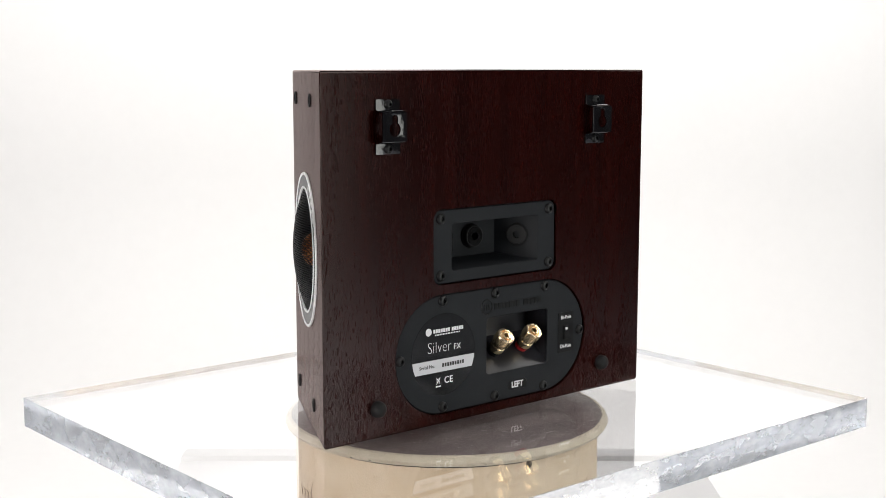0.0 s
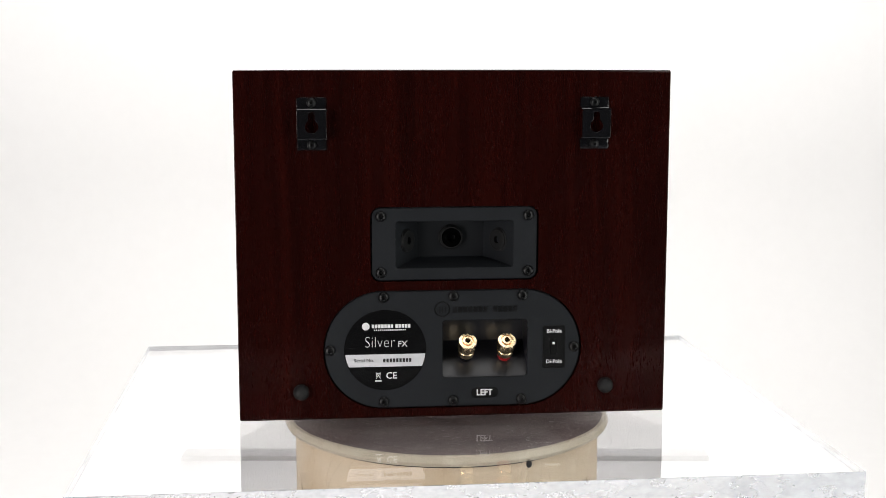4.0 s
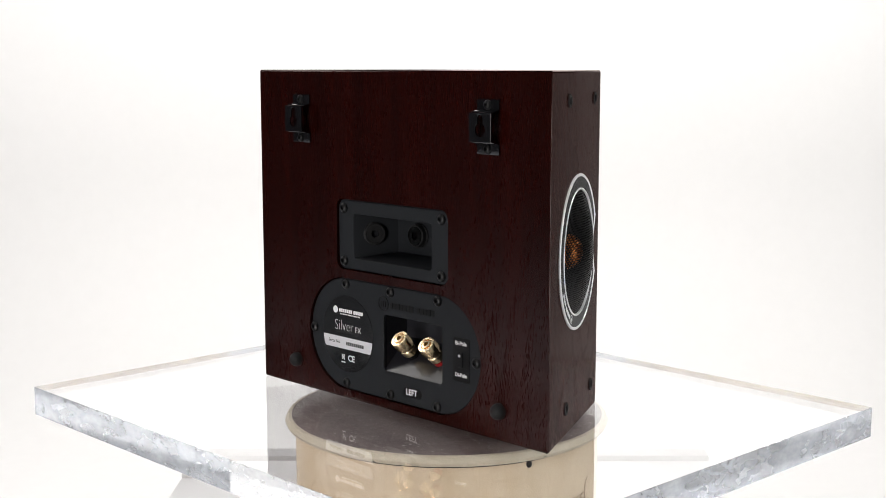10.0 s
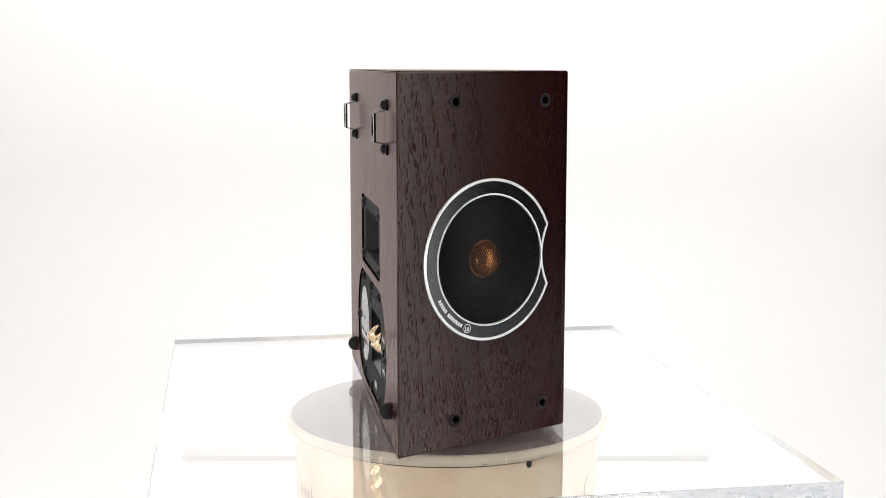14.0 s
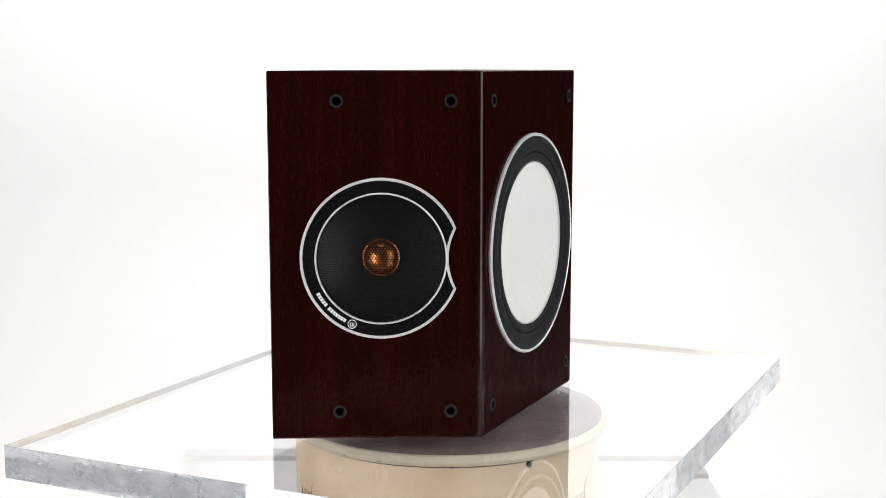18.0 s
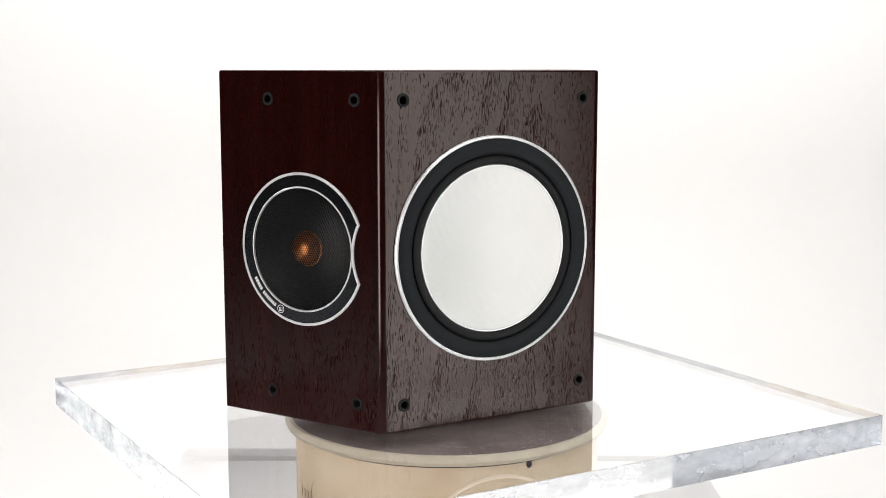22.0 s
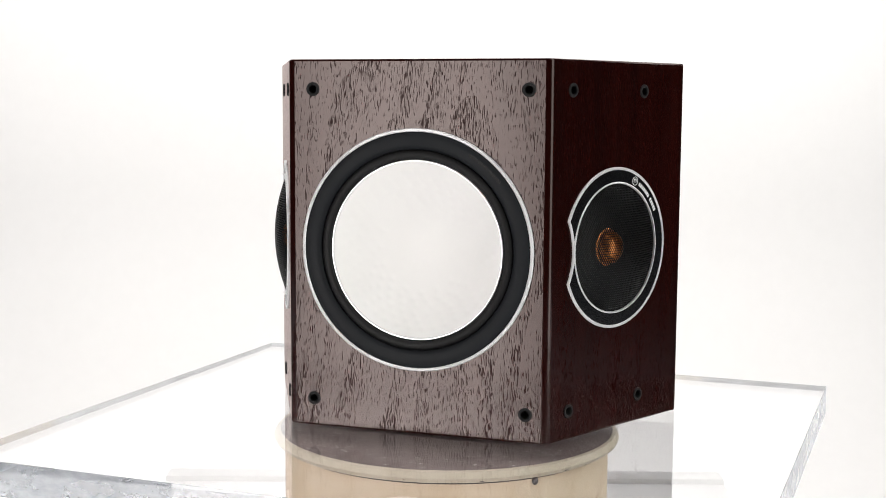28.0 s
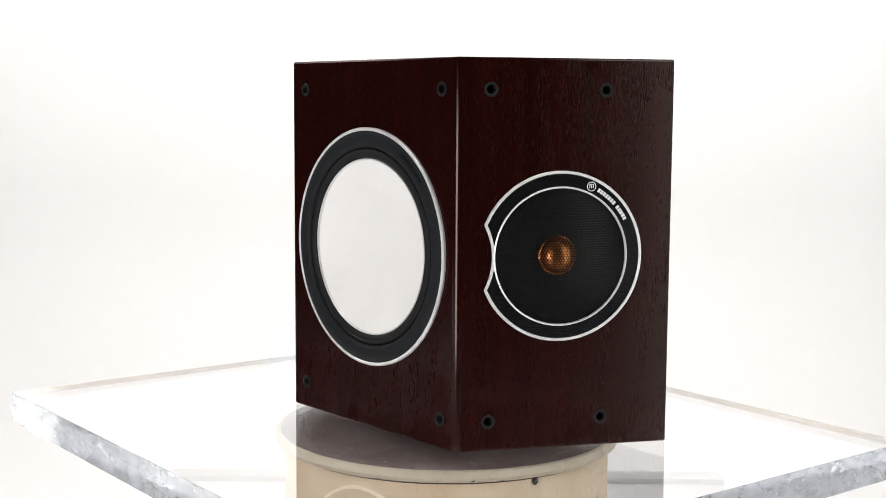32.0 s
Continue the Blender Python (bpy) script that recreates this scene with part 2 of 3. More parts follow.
def cap(bm, rings):
    """Fills the area between an outer ring and the holes in it."""
    edges = []
    for r in rings:
        for i in range(len(r)):
            a, b = r[i], r[(i + 1) % len(r)]
            edges.append(bm.edges.get((a, b)) or bm.edges.new((a, b)))
    bmesh.ops.triangle_fill(bm, use_beauty=True, use_dissolve=False, edges=edges)


def slab(outer, w0, w1, holes=(), chamfer=0.0006, depth=None, back=False):
    """A plate between w0 and w1 with a chamfered rim and holes cut through it (to the height depth)."""
    bm = bmesh.new()
    low = ring_of(bm, outer, w0)
    mid = ring_of(bm, outer, w1 - chamfer)
    top = ring_of(bm, offset(outer, chamfer), w1)
    bridge(bm, low, mid)
    bridge(bm, mid, top)
    rings = [top]
    for h in holes:
        lip = ring_of(bm, offset(h, -chamfer * 0.6), w1)
        wall = ring_of(bm, h, w1 - chamfer * 0.6)
        end = ring_of(bm, h, w0 if depth is None else depth)
        bridge(bm, lip, wall)
        bridge(bm, wall, end)
        rings.append(lip)
    cap(bm, rings)
    if back:
        bm.faces.new(low)
    return bm


def lathe(profile, n=96):
    """Turns a profile of (radius, height) round the w axis."""
    bm = bmesh.new()
    last = None
    for r, w in profile:
        now = [bm.verts.new((0, 0, w))] if r < 1e-7 else ring_of(bm, circle(r, n), w)
        if last:
            if len(now) == 1:
                for i in range(n):
                    bm.faces.new((last[i], last[(i + 1) % n], now[0]))
            elif len(last) == 1:
                for i in range(n):
                    bm.faces.new((last[0], now[i], now[(i + 1) % n]))
            else:
                bridge(bm, last, now)
        last = now
    return bm


def box(x0, x1, y0, y1, z0, z1, bevel=0.0, segments=2):
    bm = bmesh.new()
    bmesh.ops.create_cube(bm, size=1, matrix=Matrix.LocRotScale(((x0 + x1) / 2, (y0 + y1) / 2, (z0 + z1) / 2), None, (x1 - x0, y1 - y0, z1 - z0)))
    if bevel:
        bmesh.ops.bevel(bm, geom=bm.edges[:], offset=bevel, segments=segments, affect="EDGES", profile=0.5)
    return bm


def add_box(bm, x, y, w, h, z, t, turn_=0.0):
    """A small flat bar on a face, centred on x, y."""
    m = Matrix.Translation((x, y, z + t / 2)) @ Matrix.Rotation(turn_, 4, "Z") @ Matrix.Diagonal((w, h, t, 1))
    bmesh.ops.create_cube(bm, size=1, matrix=m)


def bars(name, spots, w, t, mat, parent, label=""):
    """Small flat bars of x, y, width, height and turn, each a piece of its own."""
    for k, (x, y, wide, high, turn_) in enumerate(spots):
        bm = bmesh.new()
        add_box(bm, x, y, wide, high, w, t, turn_)
        part(name, bm, mat, parent, label)


def writing(name, text, mat, parent, x, y, size, w, align="CENTER", squeeze=1.0, thin=0.0, turn_=0.0):
    """Printed words, their middle line through x, y on the face."""
    c = bpy.data.curves.new(name, "FONT")
    c.body, c.size, c.align_x, c.align_y = text, size, align, "CENTER"
    c.extrude, c.offset = 0.00008, thin
    c.resolution_u = 3
    temp = new(name, c)
    me = bpy.data.meshes.new_from_object(temp)
    bpy.data.objects.remove(temp)
    me.transform(Matrix.Translation((x, y, w)) @ Matrix.Rotation(turn_, 4, "Z") @ Matrix.Diagonal((squeeze, 1, 1, 1)))
    me.materials.append(mat)
    ob = new(name, me)
    ob.parent = parent
    return ob


# ---------------------------------------------------------------- the studio
def studio():
    bm = bmesh.new()
    # a white sweep: floor, a curved foot and the wall
    line = [(-0.6, -0.9)] + [(2.7 + 0.8 * math.sin(a), -0.1 - 0.8 * math.cos(a)) for a in [math.pi / 2 * i / 12 for i in range(13)]] + [(3.5, 2.6)]
    front = [[bm.verts.new((x, y, z)) for y, z in line] for x in (-2.4, 2.4)]
    rear = [[bm.verts.new((x, y + 0.02, z - 0.02)) for y, z in line] for x in (-2.4, 2.4)]
    for i in range(len(line) - 1):
        bm.faces.new((front[0][i], front[1][i], front[1][i + 1], front[0][i + 1]))
        bm.faces.new((rear[0][i], rear[0][i + 1], rear[1][i + 1], rear[1][i]))
    tagged(part("backdrop", bm, PAPER, None), "white seamless studio paper sweep, brightly lit", "backdrop", kind="structure")
    # unseen white board, put in for floor tiles that strong light whitens
    bm = box(2.42, 3.7, -1.25, 2.6, -0.93, -0.915, 0.002, 1)
    tagged(part("lit_tile_standin", bm, PAPER, None), "white unseen board standing in for brightly lit floor tiles", "board")
    tagged(part("ceiling", box(-6.5, 6.5, -4.5, 4.2, 2.7, 2.8), WALL, None), "grey plain studio ceiling", "ceiling", kind="structure")
    tagged(part("wall_north", box(-6.5, 6.5, 4.1, 4.2, -0.93, 2.7), WALL, None), "grey plain studio wall", "wall", kind="structure")
    tagged(part("wall_south", box(-6.5, 6.5, -4.5, -4.4, -0.93, 2.7), WALL, None), "grey plain studio wall", "wall", kind="structure")
    tagged(part("wall_west", box(-6.5, -6.4, -4.4, 4.1, -0.93, 2.7), SIDE, None), "grey plain studio wall", "wall", kind="structure")
    tagged(part("wall_east", box(6.4, 6.5, -4.4, 4.1, -0.93, 2.7), SIDE, None), "grey plain studio wall", "wall", kind="structure")


studio()


def tiled_floor():
    """Grey stone tiles in pale mortar; the ones beside the sweep are pieces of their own."""
    ob = tagged(part("floor", box(-6.5, 6.5, -4.5, 4.2, -1.05, -0.934), GROUT, None), "grey stone tiled studio floor with pale joints", "floor", kind="structure")
    pitch, gap = 0.333, 0.016
    me = None
    rest = bmesh.new()
    for i in range(-20, 20):
        for j in range(-14, 13):
            x, y = (i + 0.5) * pitch, (j + 0.5) * pitch
            if not (-6.35 < x < 6.35 and -4.3 < y < 4.0):
                continue
            near = -4.6 < x < -2.4 and -2.0 < y < 1.2 or 2.4 < x < 4.4 and y > -2.7 and y < -0.8
            bm = box(-(pitch - gap) / 2, (pitch - gap) / 2, -(pitch - gap) / 2, (pitch - gap) / 2, -0.004, 0.0, 0.0008, 1) if near and me is None else None
            if near:
                at = Matrix.Translation((x, y, -0.93))
                if me is None:
                    me = part("tile", bm, TILE, ob, "", at).data
                else:
                    part("tile", me, TILE, ob, "", at)
            elif abs(x) > 1.7 or y < -0.5:
                bmesh.ops.create_cube(rest, size=1, matrix=Matrix.LocRotScale((x, y, -0.932), None, (pitch - gap, pitch - gap, 0.004)))
    tagged(part("tiles", rest, TILE, ob), kind="stuff")


TABLE_Z = -0.125


def table():
    t = tagged(new("display_table"), "pale grey square display table under the turntable", "table")
    t.location = (0, 0, -0.9)
    h = TABLE_Z + 0.9
    part("tabletop", box(-0.245, 0.245, -0.245, 0.186, h - 0.03, h, 0.002), BOARD, t)
    part("edging", box(-0.245, 0.245, 0.187, 0.211, h - 0.03, h + 0.004, 0.002), STRIP, t, "mid grey edging strip")
    part("pedestal", box(-0.2, 0.2, -0.2, 0.2, 0.0, h - 0.031, 0.003), BOARD, t)


table()


# ---------------------------------------------------------------- turntable
def turntable():
    base = tagged(new("turntable"), "cream painted round tin turntable with a scuffed grey top", "turntable")
    base.location = (0.0012, 0, TABLE_Z)
    h = -0.0270 - TABLE_Z
    part("drum", lathe([(0, 0.0), (0.1153, 0.0), (0.1163, 0.001), (0.1163, h - 0.0085), (0, h - 0.0085)], 128), CREAM, base)
    top = part("turning_top", lathe([(0.1194, h - 0.0005), (0.1191, h - 0.0003), (0.1, h), (0.05, h), (0, h)], 128), FELT, base, "scuffed grey turning disc")
    bm = lathe([(0.1169, h - 0.0080), (0.1214, h - 0.0078), (0.1231, h - 0.0066), (0.1242, h - 0.0045), (0.1231, h - 0.002), (0.1219, h - 0.0006), (0.1198, h - 0.0001), (0.1191, h - 0.0006)], 160)
    part("rim", bm, RIM, top, "worn cream rim")
    part("bearing_pad", lathe([(0, h), (0.028, h), (0.028, h + 0.0044), (0.027, h + 0.0045), (0, h + 0.0045)], 48), FELT, top, "grey bearing pad")
    # chips in the paint of the rim
    rng = random.Random(4)
    bm = bmesh.new()
    for k in range(14):
        a, z = rng.uniform(0, 2 * math.pi), h - rng.uniform(0.0058, 0.0068)
        m = Matrix.Rotation(a, 4, "Z") @ Matrix.Translation((0.1232, 0, z)) @ Matrix.Diagonal((0.0006, rng.uniform(0.0006, 0.0018), rng.uniform(0.0003, 0.0006), 1))
        bmesh.ops.create_icosphere(bm, subdivisions=1, radius=1, matrix=m)
    tagged(part("paint_chip", bm, INK, top, "dark chips in the paint"), kind="stuff")
    # a thin dark seam below the rim, a rivet and two flourishes of handwriting
    part("seam", lathe([(0.1165, h - 0.0100), (0.1169, h - 0.0092), (0.1165, h - 0.0084)], 128), INK, base, "dark seam below the rim")
    a = math.radians(-90 + 29.5)
    m = Matrix.Translation((0.1169 * math.cos(a), 0.1169 * math.sin(a), h - 0.0118)) @ Matrix.Rotation(a, 4, "Z")
    bm = bmesh.new()
    bmesh.ops.create_uvsphere(bm, u_segments=12, v_segments=8, radius=1, matrix=m @ Matrix.Diagonal((0.0012, 0.0024, 0.0026, 1)))
    part("rivet", bm, INK, base, "small dark rivet")
    for side in (-63.5, 55):
        c = bpy.data.curves.new("flourish", "CURVE")
        c.dimensions, c.bevel_depth, c.bevel_resolution = "3D", 0.00019, 1
        s = c.splines.new("NURBS")
        pts = []
        for i in range(44):
            u = i / 43
            pts.append((u * 13 - 5.5 + 1.1 * math.sin(u * 26), -0.0490 + 0.0034 * math.sin(u * 26 + 1.6) + (0.011 * max(0, u - 0.84) / 0.16)))
        s.points.add(len(pts) - 1)
        for p, (da, z) in zip(s.points, pts):
            a = math.radians(-90 + side + da)
            p.co = (0.1166 * math.cos(a), 0.1166 * math.sin(a), h + z, 1)
        s.use_endpoint_u = True
        temp = new("flourish", c)
        me = bpy.data.meshes.new_from_object(temp)
        bpy.data.objects.remove(temp)
        me.materials.clear()
        me.materials.append(BROWN)
        part("flourish", me, BROWN, base, "dark script flourish")
    return base, top


TURNTABLE, TOP = turntable()


def plate():
    bm = box(0.0024 - 0.2476, 0.0024 + 0.2476, 0.0029 - 0.2111, 0.0029 + 0.2111, -0.0225, 0.0, 0.0002, 1)
    ob = tagged(part("acrylic_plate", bm, ACRYLIC, None), "thick clear acrylic plate lying on the turntable, its cut edges dusty and hazed to look lighter", "plate")
    ob.data.materials.append(EDGE)
    for f in ob.data.polygons:
        f.material_index = 1 if abs(f.normal.z) < 0.9 else 0
    return ob


PLATE = plate()
PLATE.visible_shadow = False

# ---------------------------------------------------------------- loudspeaker
SPEAKER = tagged(new("loudspeaker"), "dark red-brown wood veneered surround loudspeaker standing on an acrylic plate", "loudspeaker")
X0, YF, YB, WF, WB, HIGH = -0.0012, -0.0709, 0.0573, 0.0906, 0.1558, 0.25
DEPTH = Vector((WB - WF, YB - YF)).length
NX, NY = (YB - YF) / DEPTH, -(WB - WF) / DEPTH      # the outward normal of the side that faces +x


def face_frame(origin, normal):
    n = Vector(normal).normalized()
    r = Vector((0, 0, 1)).cross(n)
    return Matrix.Translation(origin) @ Matrix((r, (0, 0, 1), n)).transposed().to_4x4()


BACK = face_frame((X0, YB, 0), (0, 1, 0))
FRONT = face_frame((X0, YF, 0), (0, -1, 0))
EAST = face_frame((X0 + (WB + WF) / 2, (YB + YF) / 2, 0), (NX, NY, 0))
WEST = face_frame((X0 - (WB + WF) / 2, (YB + YF) / 2, 0), (-NX, NY, 0))
DRIVER_Z = 0.1246
DRIVER_U = 0.0033        # the side drivers sit nearer the front
WOOFER_Z = 0.1240
HORN = (0.0, 0.1262)          # middle of the rear bracket recess
CUP = (-0.001, 0.0493)        # middle of the connection panel
SUNK = BACK @ Matrix.Translation((0.0, 0.0006, -0.0042))      # both are let into the rear panel


PIN_F, PIN_S, PIN_Z = (-0.0735, 0.0761), (-0.0503, 0.0256), (0.2301, 0.0190)


def cabinet():
    bm = bmesh.new()
    corners = [(-WF, YF, 0.006), (WF, YF, 0.006), (WB, YB, 0.0006), (-WB, YB, 0.0006)]
    arcs = []
    for i, (x, y, r) in enumerate(corners):
        a, b = Vector(corners[i - 1][:2]), Vector(corners[(i + 1) % 4][:2])
        p = Vector((x, y))
        d0, d1 = (a - p).normalized(), (b - p).normalized()
        half = d0.angle(d1) / 2
        mid = p + (d0 + d1).normalized() * (r / math.sin(half))
        s, e = p + d0 * (r / math.tan(half)) - mid, p + d1 * (r / math.tan(half)) - mid
        a0 = math.atan2(s.y, s.x)
        sweep = (math.atan2(e.y, e.x) - a0 + math.pi) % (2 * math.pi) - math.pi
        arcs.append([(mid.x + r * math.cos(a0 + sweep * k / 6) + X0, mid.y + r * math.sin(a0 + sweep * k / 6)) for k in range(7)])
    outline = [p for arc in arcs for p in arc]
    e = 0.0014
    levels = [ring_of(bm, offset(outline, e), 0), ring_of(bm, offset(outline, e * 0.3), e * 0.3), ring_of(bm, outline, e), ring_of(bm, outline, HIGH - e), ring_of(bm, offset(outline, e * 0.3), HIGH - e * 0.3), ring_of(bm, offset(outline, e), HIGH)]
    bm.faces.new(levels[0])
    bm.faces.new(levels[-1])
    n = len(outline)
    for k in range(5):
        for i in range(n):
            if k == 2 and i % 7 == 6:
                continue
            j = (i + 1) % n
            bm.faces.new((levels[k][i], levels[k][j], levels[k + 1][j], levels[k + 1][i]))
    # the four panels, with the cut-outs for what is let into them
    pins = {"f": [(s, z) for s in PIN_F for z in PIN_Z],
            "s": [(s, z) for s in PIN_S for z in PIN_Z]}
    cuts = [(FRONT, [circle(0.078, 72, 0, WOOFER_Z)] + [circle(0.0034, 16, *p) for p in pins["f"]]),
            (EAST, [circle(0.0432, 64, -DRIVER_U, DRIVER_Z)] + [circle(0.0034, 16, *p) for p in pins["s"]]),
            (BACK, [rounded(0.0607, 0.0269, 0.0072, HORN[0], HORN[1] + 0.0006), rounded(0.0941, 0.0436, 0.0435, CUP[0], CUP[1] + 0.0006, 18)]),
            (WEST, [circle(0.0432, 64, DRIVER_U, DRIVER_Z)] + [circle(0.0034, 16, -p[0], p[1]) for p in pins["s"]])]
    for k, (m, holes) in enumerate(cuts):
        i, j = 7 * k + 6, (7 * k + 7) % n
        rings = [[levels[2][i], levels[2][j], levels[3][j], levels[3][i]]]
        for h in holes:
            lip = [bm.verts.new(m @ Vector((x, y, 0))) for x, y in h]
            deep = [bm.verts.new(m @ Vector((x, y, -0.012))) for x, y in h]
            bridge(bm, lip, deep)
            rings.append(lip)
        cap(bm, rings)
    ob = part("cabinet", bm, WOOD, SPEAKER, "dark red-brown open-grained wood veneer", sharp=30)
    ob.data.materials.append(WOOD_EDGE)
    # the panels stay dead flat up to their rounded edges
    me = ob.data
    flat, bent = set(), set()
    for p in me.polygons:
        on = [n for n, at in ((m.col[2].to_3d(), m.translation) for m in (FRONT, EAST, BACK, WEST)) if abs((p.center - at).dot(n)) < 0.0002 and abs(p.normal.dot(n)) > 0.9985]
        if on and p.normal.dot(on[0]) < 0:
            p.flip()
        p.material_index = 0 if on or abs(p.normal.z) > 0.99 else 1
        (flat if on else bent).update(p.edge_keys)
    me.update()
    for e in me.edges:
        if e.key in flat and e.key in bent:
            e.use_edge_sharp = True
    return ob


cabinet()

PIN = None


def pin_sockets():
    """The black rubber cups into which the front cloths are plugged."""
    global PIN
    bm = lathe([(0.0047, 0.0), (0.0047, 0.0004), (0.0043, 0.0009), (0.0032, 0.0009), (0.0028, 0.0004), (0.0026, -0.009), (0, -0.009)], 28)
    for m, us in ((FRONT, PIN_F), (EAST, PIN_S), (WEST, tuple(-u for u in PIN_S))):
        for u in us:
            for z in PIN_Z:
                at = m @ Matrix.Translation((u, z, 0))
                if PIN is None:
                    PIN = part("socket", bm, RUBBER, SPEAKER, "black rubber socket", at).data
                else:
                    part("socket", PIN, RUBBER, SPEAKER, "black rubber socket", at)


pin_sockets()


def arc_spots(radius, start, step, widths, height):
    """A row of plain bars bent along an arc, clockwise from start, in degrees."""
    a, spots = start, []
    for k in widths:
        if k:
            mid = math.radians(a - math.degrees(k / 2 / radius))
            spots.append((radius * math.cos(mid), radius * math.sin(mid), k * 0.78, height, mid - math.pi / 2))
        a -= math.degrees((k or step) / radius)
    return spots


def woofer():
    at = FRONT @ Matrix.Translation((0, WOOFER_Z, 0))
    frame_ = part("woofer", lathe([(0.0787, -0.001), (0.0787, 0.0016), (0.0778, 0.0022), (0.0735, 0.0026), (0.0700, 0.0024), (0.0680, 0.0016), (0.0672, 0.0004), (0.0668, -0.001)], 160), PLASTIC, SPEAKER, "black satin woofer frame", at)
    part("trim_ring", lathe([(0.0809, 0.0), (0.0809, 0.0014), (0.0803, 0.0022), (0.0792, 0.0024), (0.0786, 0.0018), (0.0786, 0.0)], 160), SILVER, frame_, "bright silver trim ring")
    roll = [(0.0668, -0.001)] + [(0.0635 + 0.0034 * math.cos(a), -0.0008 + 0.0026 * math.sin(a)) for a in [math.pi * i / 8 for i in range(9)]] + [(0.0598, -0.0018), (0.0590, -0.0033)]
    part("surround", lathe(roll, 128), RUBBER, frame_, "black rubber surround")
    # the dished cone with rings of dimples
    nr, na = 84, 288
    rr = np.linspace(0, 1, nr + 1)[1:] * 0.0590
    aa = np.arange(na) * 2 * math.pi / na
    R, A = np.meshgrid(rr, aa, indexing="ij")
    W = -0.0188 + 0.0182 * (R / 0.059) ** 1.75
    for k, (rad, count) in enumerate(((0.0300, 16), (0.0345, 24), (0.0390, 24), (0.0435, 30), (0.0480, 34), (0.0525, 38))):
        for i in range(count):
            a = 2 * math.pi * (i + 0.37 * k) / count
            d2 = (R * np.cos(A) - rad * math.cos(a)) ** 2 + (R * np.sin(A) - rad * math.sin(a)) ** 2
            W -= (0.00023 + 0.00005 * k) * np.exp(-d2 / (0.0020 ** 2))
    verts = [(0, 0, float(W[0].mean()))] + [(float(r * math.cos(a)), float(r * math.sin(a)), float(w)) for r, row in zip(rr, W) for a, w in zip(aa, row)]
    faces = [(0, 1 + j, 1 + (j + 1) % na) for j in range(na)]
    for i in range(nr - 1):
        for j in range(na):
            k = (j + 1) % na
            faces.append((1 + i * na + j, 1 + (i + 1) * na + j, 1 + (i + 1) * na + k, 1 + i * na + k))
    me = bpy.data.meshes.new("cone")
    me.from_pydata(verts, [], faces)
    me.materials.append(CONE)
    me.shade_smooth()
    part("cone", me, CONE, frame_, "silvery dimpled metal cone")
    part("cone_edge", lathe([(0.0586, -0.0007), (0.0591, 0.0004), (0.0598, 0.0004), (0.0602, -0.0004), (0.0602, -0.002)], 128), SILVER, frame_, "bright rolled cone edge")
    bars("raised_mark", arc_spots(0.0742, 60, 0.0016, [0.0022] * 7 + [0] + [0.0022] * 5, 0.0022), 0.0025, 0.0003, BLACK, frame_)


woofer()


def perforated(radius, pitch, rise, hole=0.80, thick=0.0004):
    """A domed steel sheet with hexagonal holes."""
    verts, faces = [], []
    dy = pitch * math.sqrt(3) / 2
    n = int(radius / dy) + 2

    def lift(x, y):
        return rise * max(0.0, 1 - (x * x + y * y) / (radius * radius))

    for j in range(-n, n + 1):
        for i in range(-n - 1, n + 2):
            cx, cy = (i + 0.5 * (j % 2)) * pitch, j * dy
            if math.hypot(cx, cy) > radius - pitch * 0.35:
                continue
            k = len(verts)
            for s, d in ((1.0, 0.0), (hole, 0.0), (hole, -thick)):
                for q in range(6):
                    a = math.radians(30 + 60 * q)
                    x, y = cx + s * pitch / math.sqrt(3) * math.cos(a), cy + s * pitch / math.sqrt(3) * math.sin(a)
                    verts.append((x, y, lift(x, y) + d))
            for q in range(6):
                p = (q + 1) % 6
                faces.append((k + q, k + p, k + 6 + p, k + 6 + q))
                faces.append((k + 6 + q, k + 6 + p, k + 12 + p, k + 12 + q))
    me = bpy.data.meshes.new("grille")
    me.from_pydata(verts, [], faces)
    me.materials.append(MESH)
    return me


def notched(r, tip=0.0206, bite=0.0455, n=110):
    """A circle whose -x flank is bitten off by a shallow hollow."""
    a0 = math.asin(tip / r)
    pts = []
    for i in range(n + 1):
        a = -math.pi + a0 + (2 * math.pi - 2 * a0) * i / n
        pts.append((r * math.cos(a), r * math.sin(a)))
    tx = -r * math.cos(a0)
    for i in range(1, 16):
        v = 1 - 2 * i / 16
        pts.append((tx + (-bite - tx) * (1 - v * v), tip * v))
    return pts


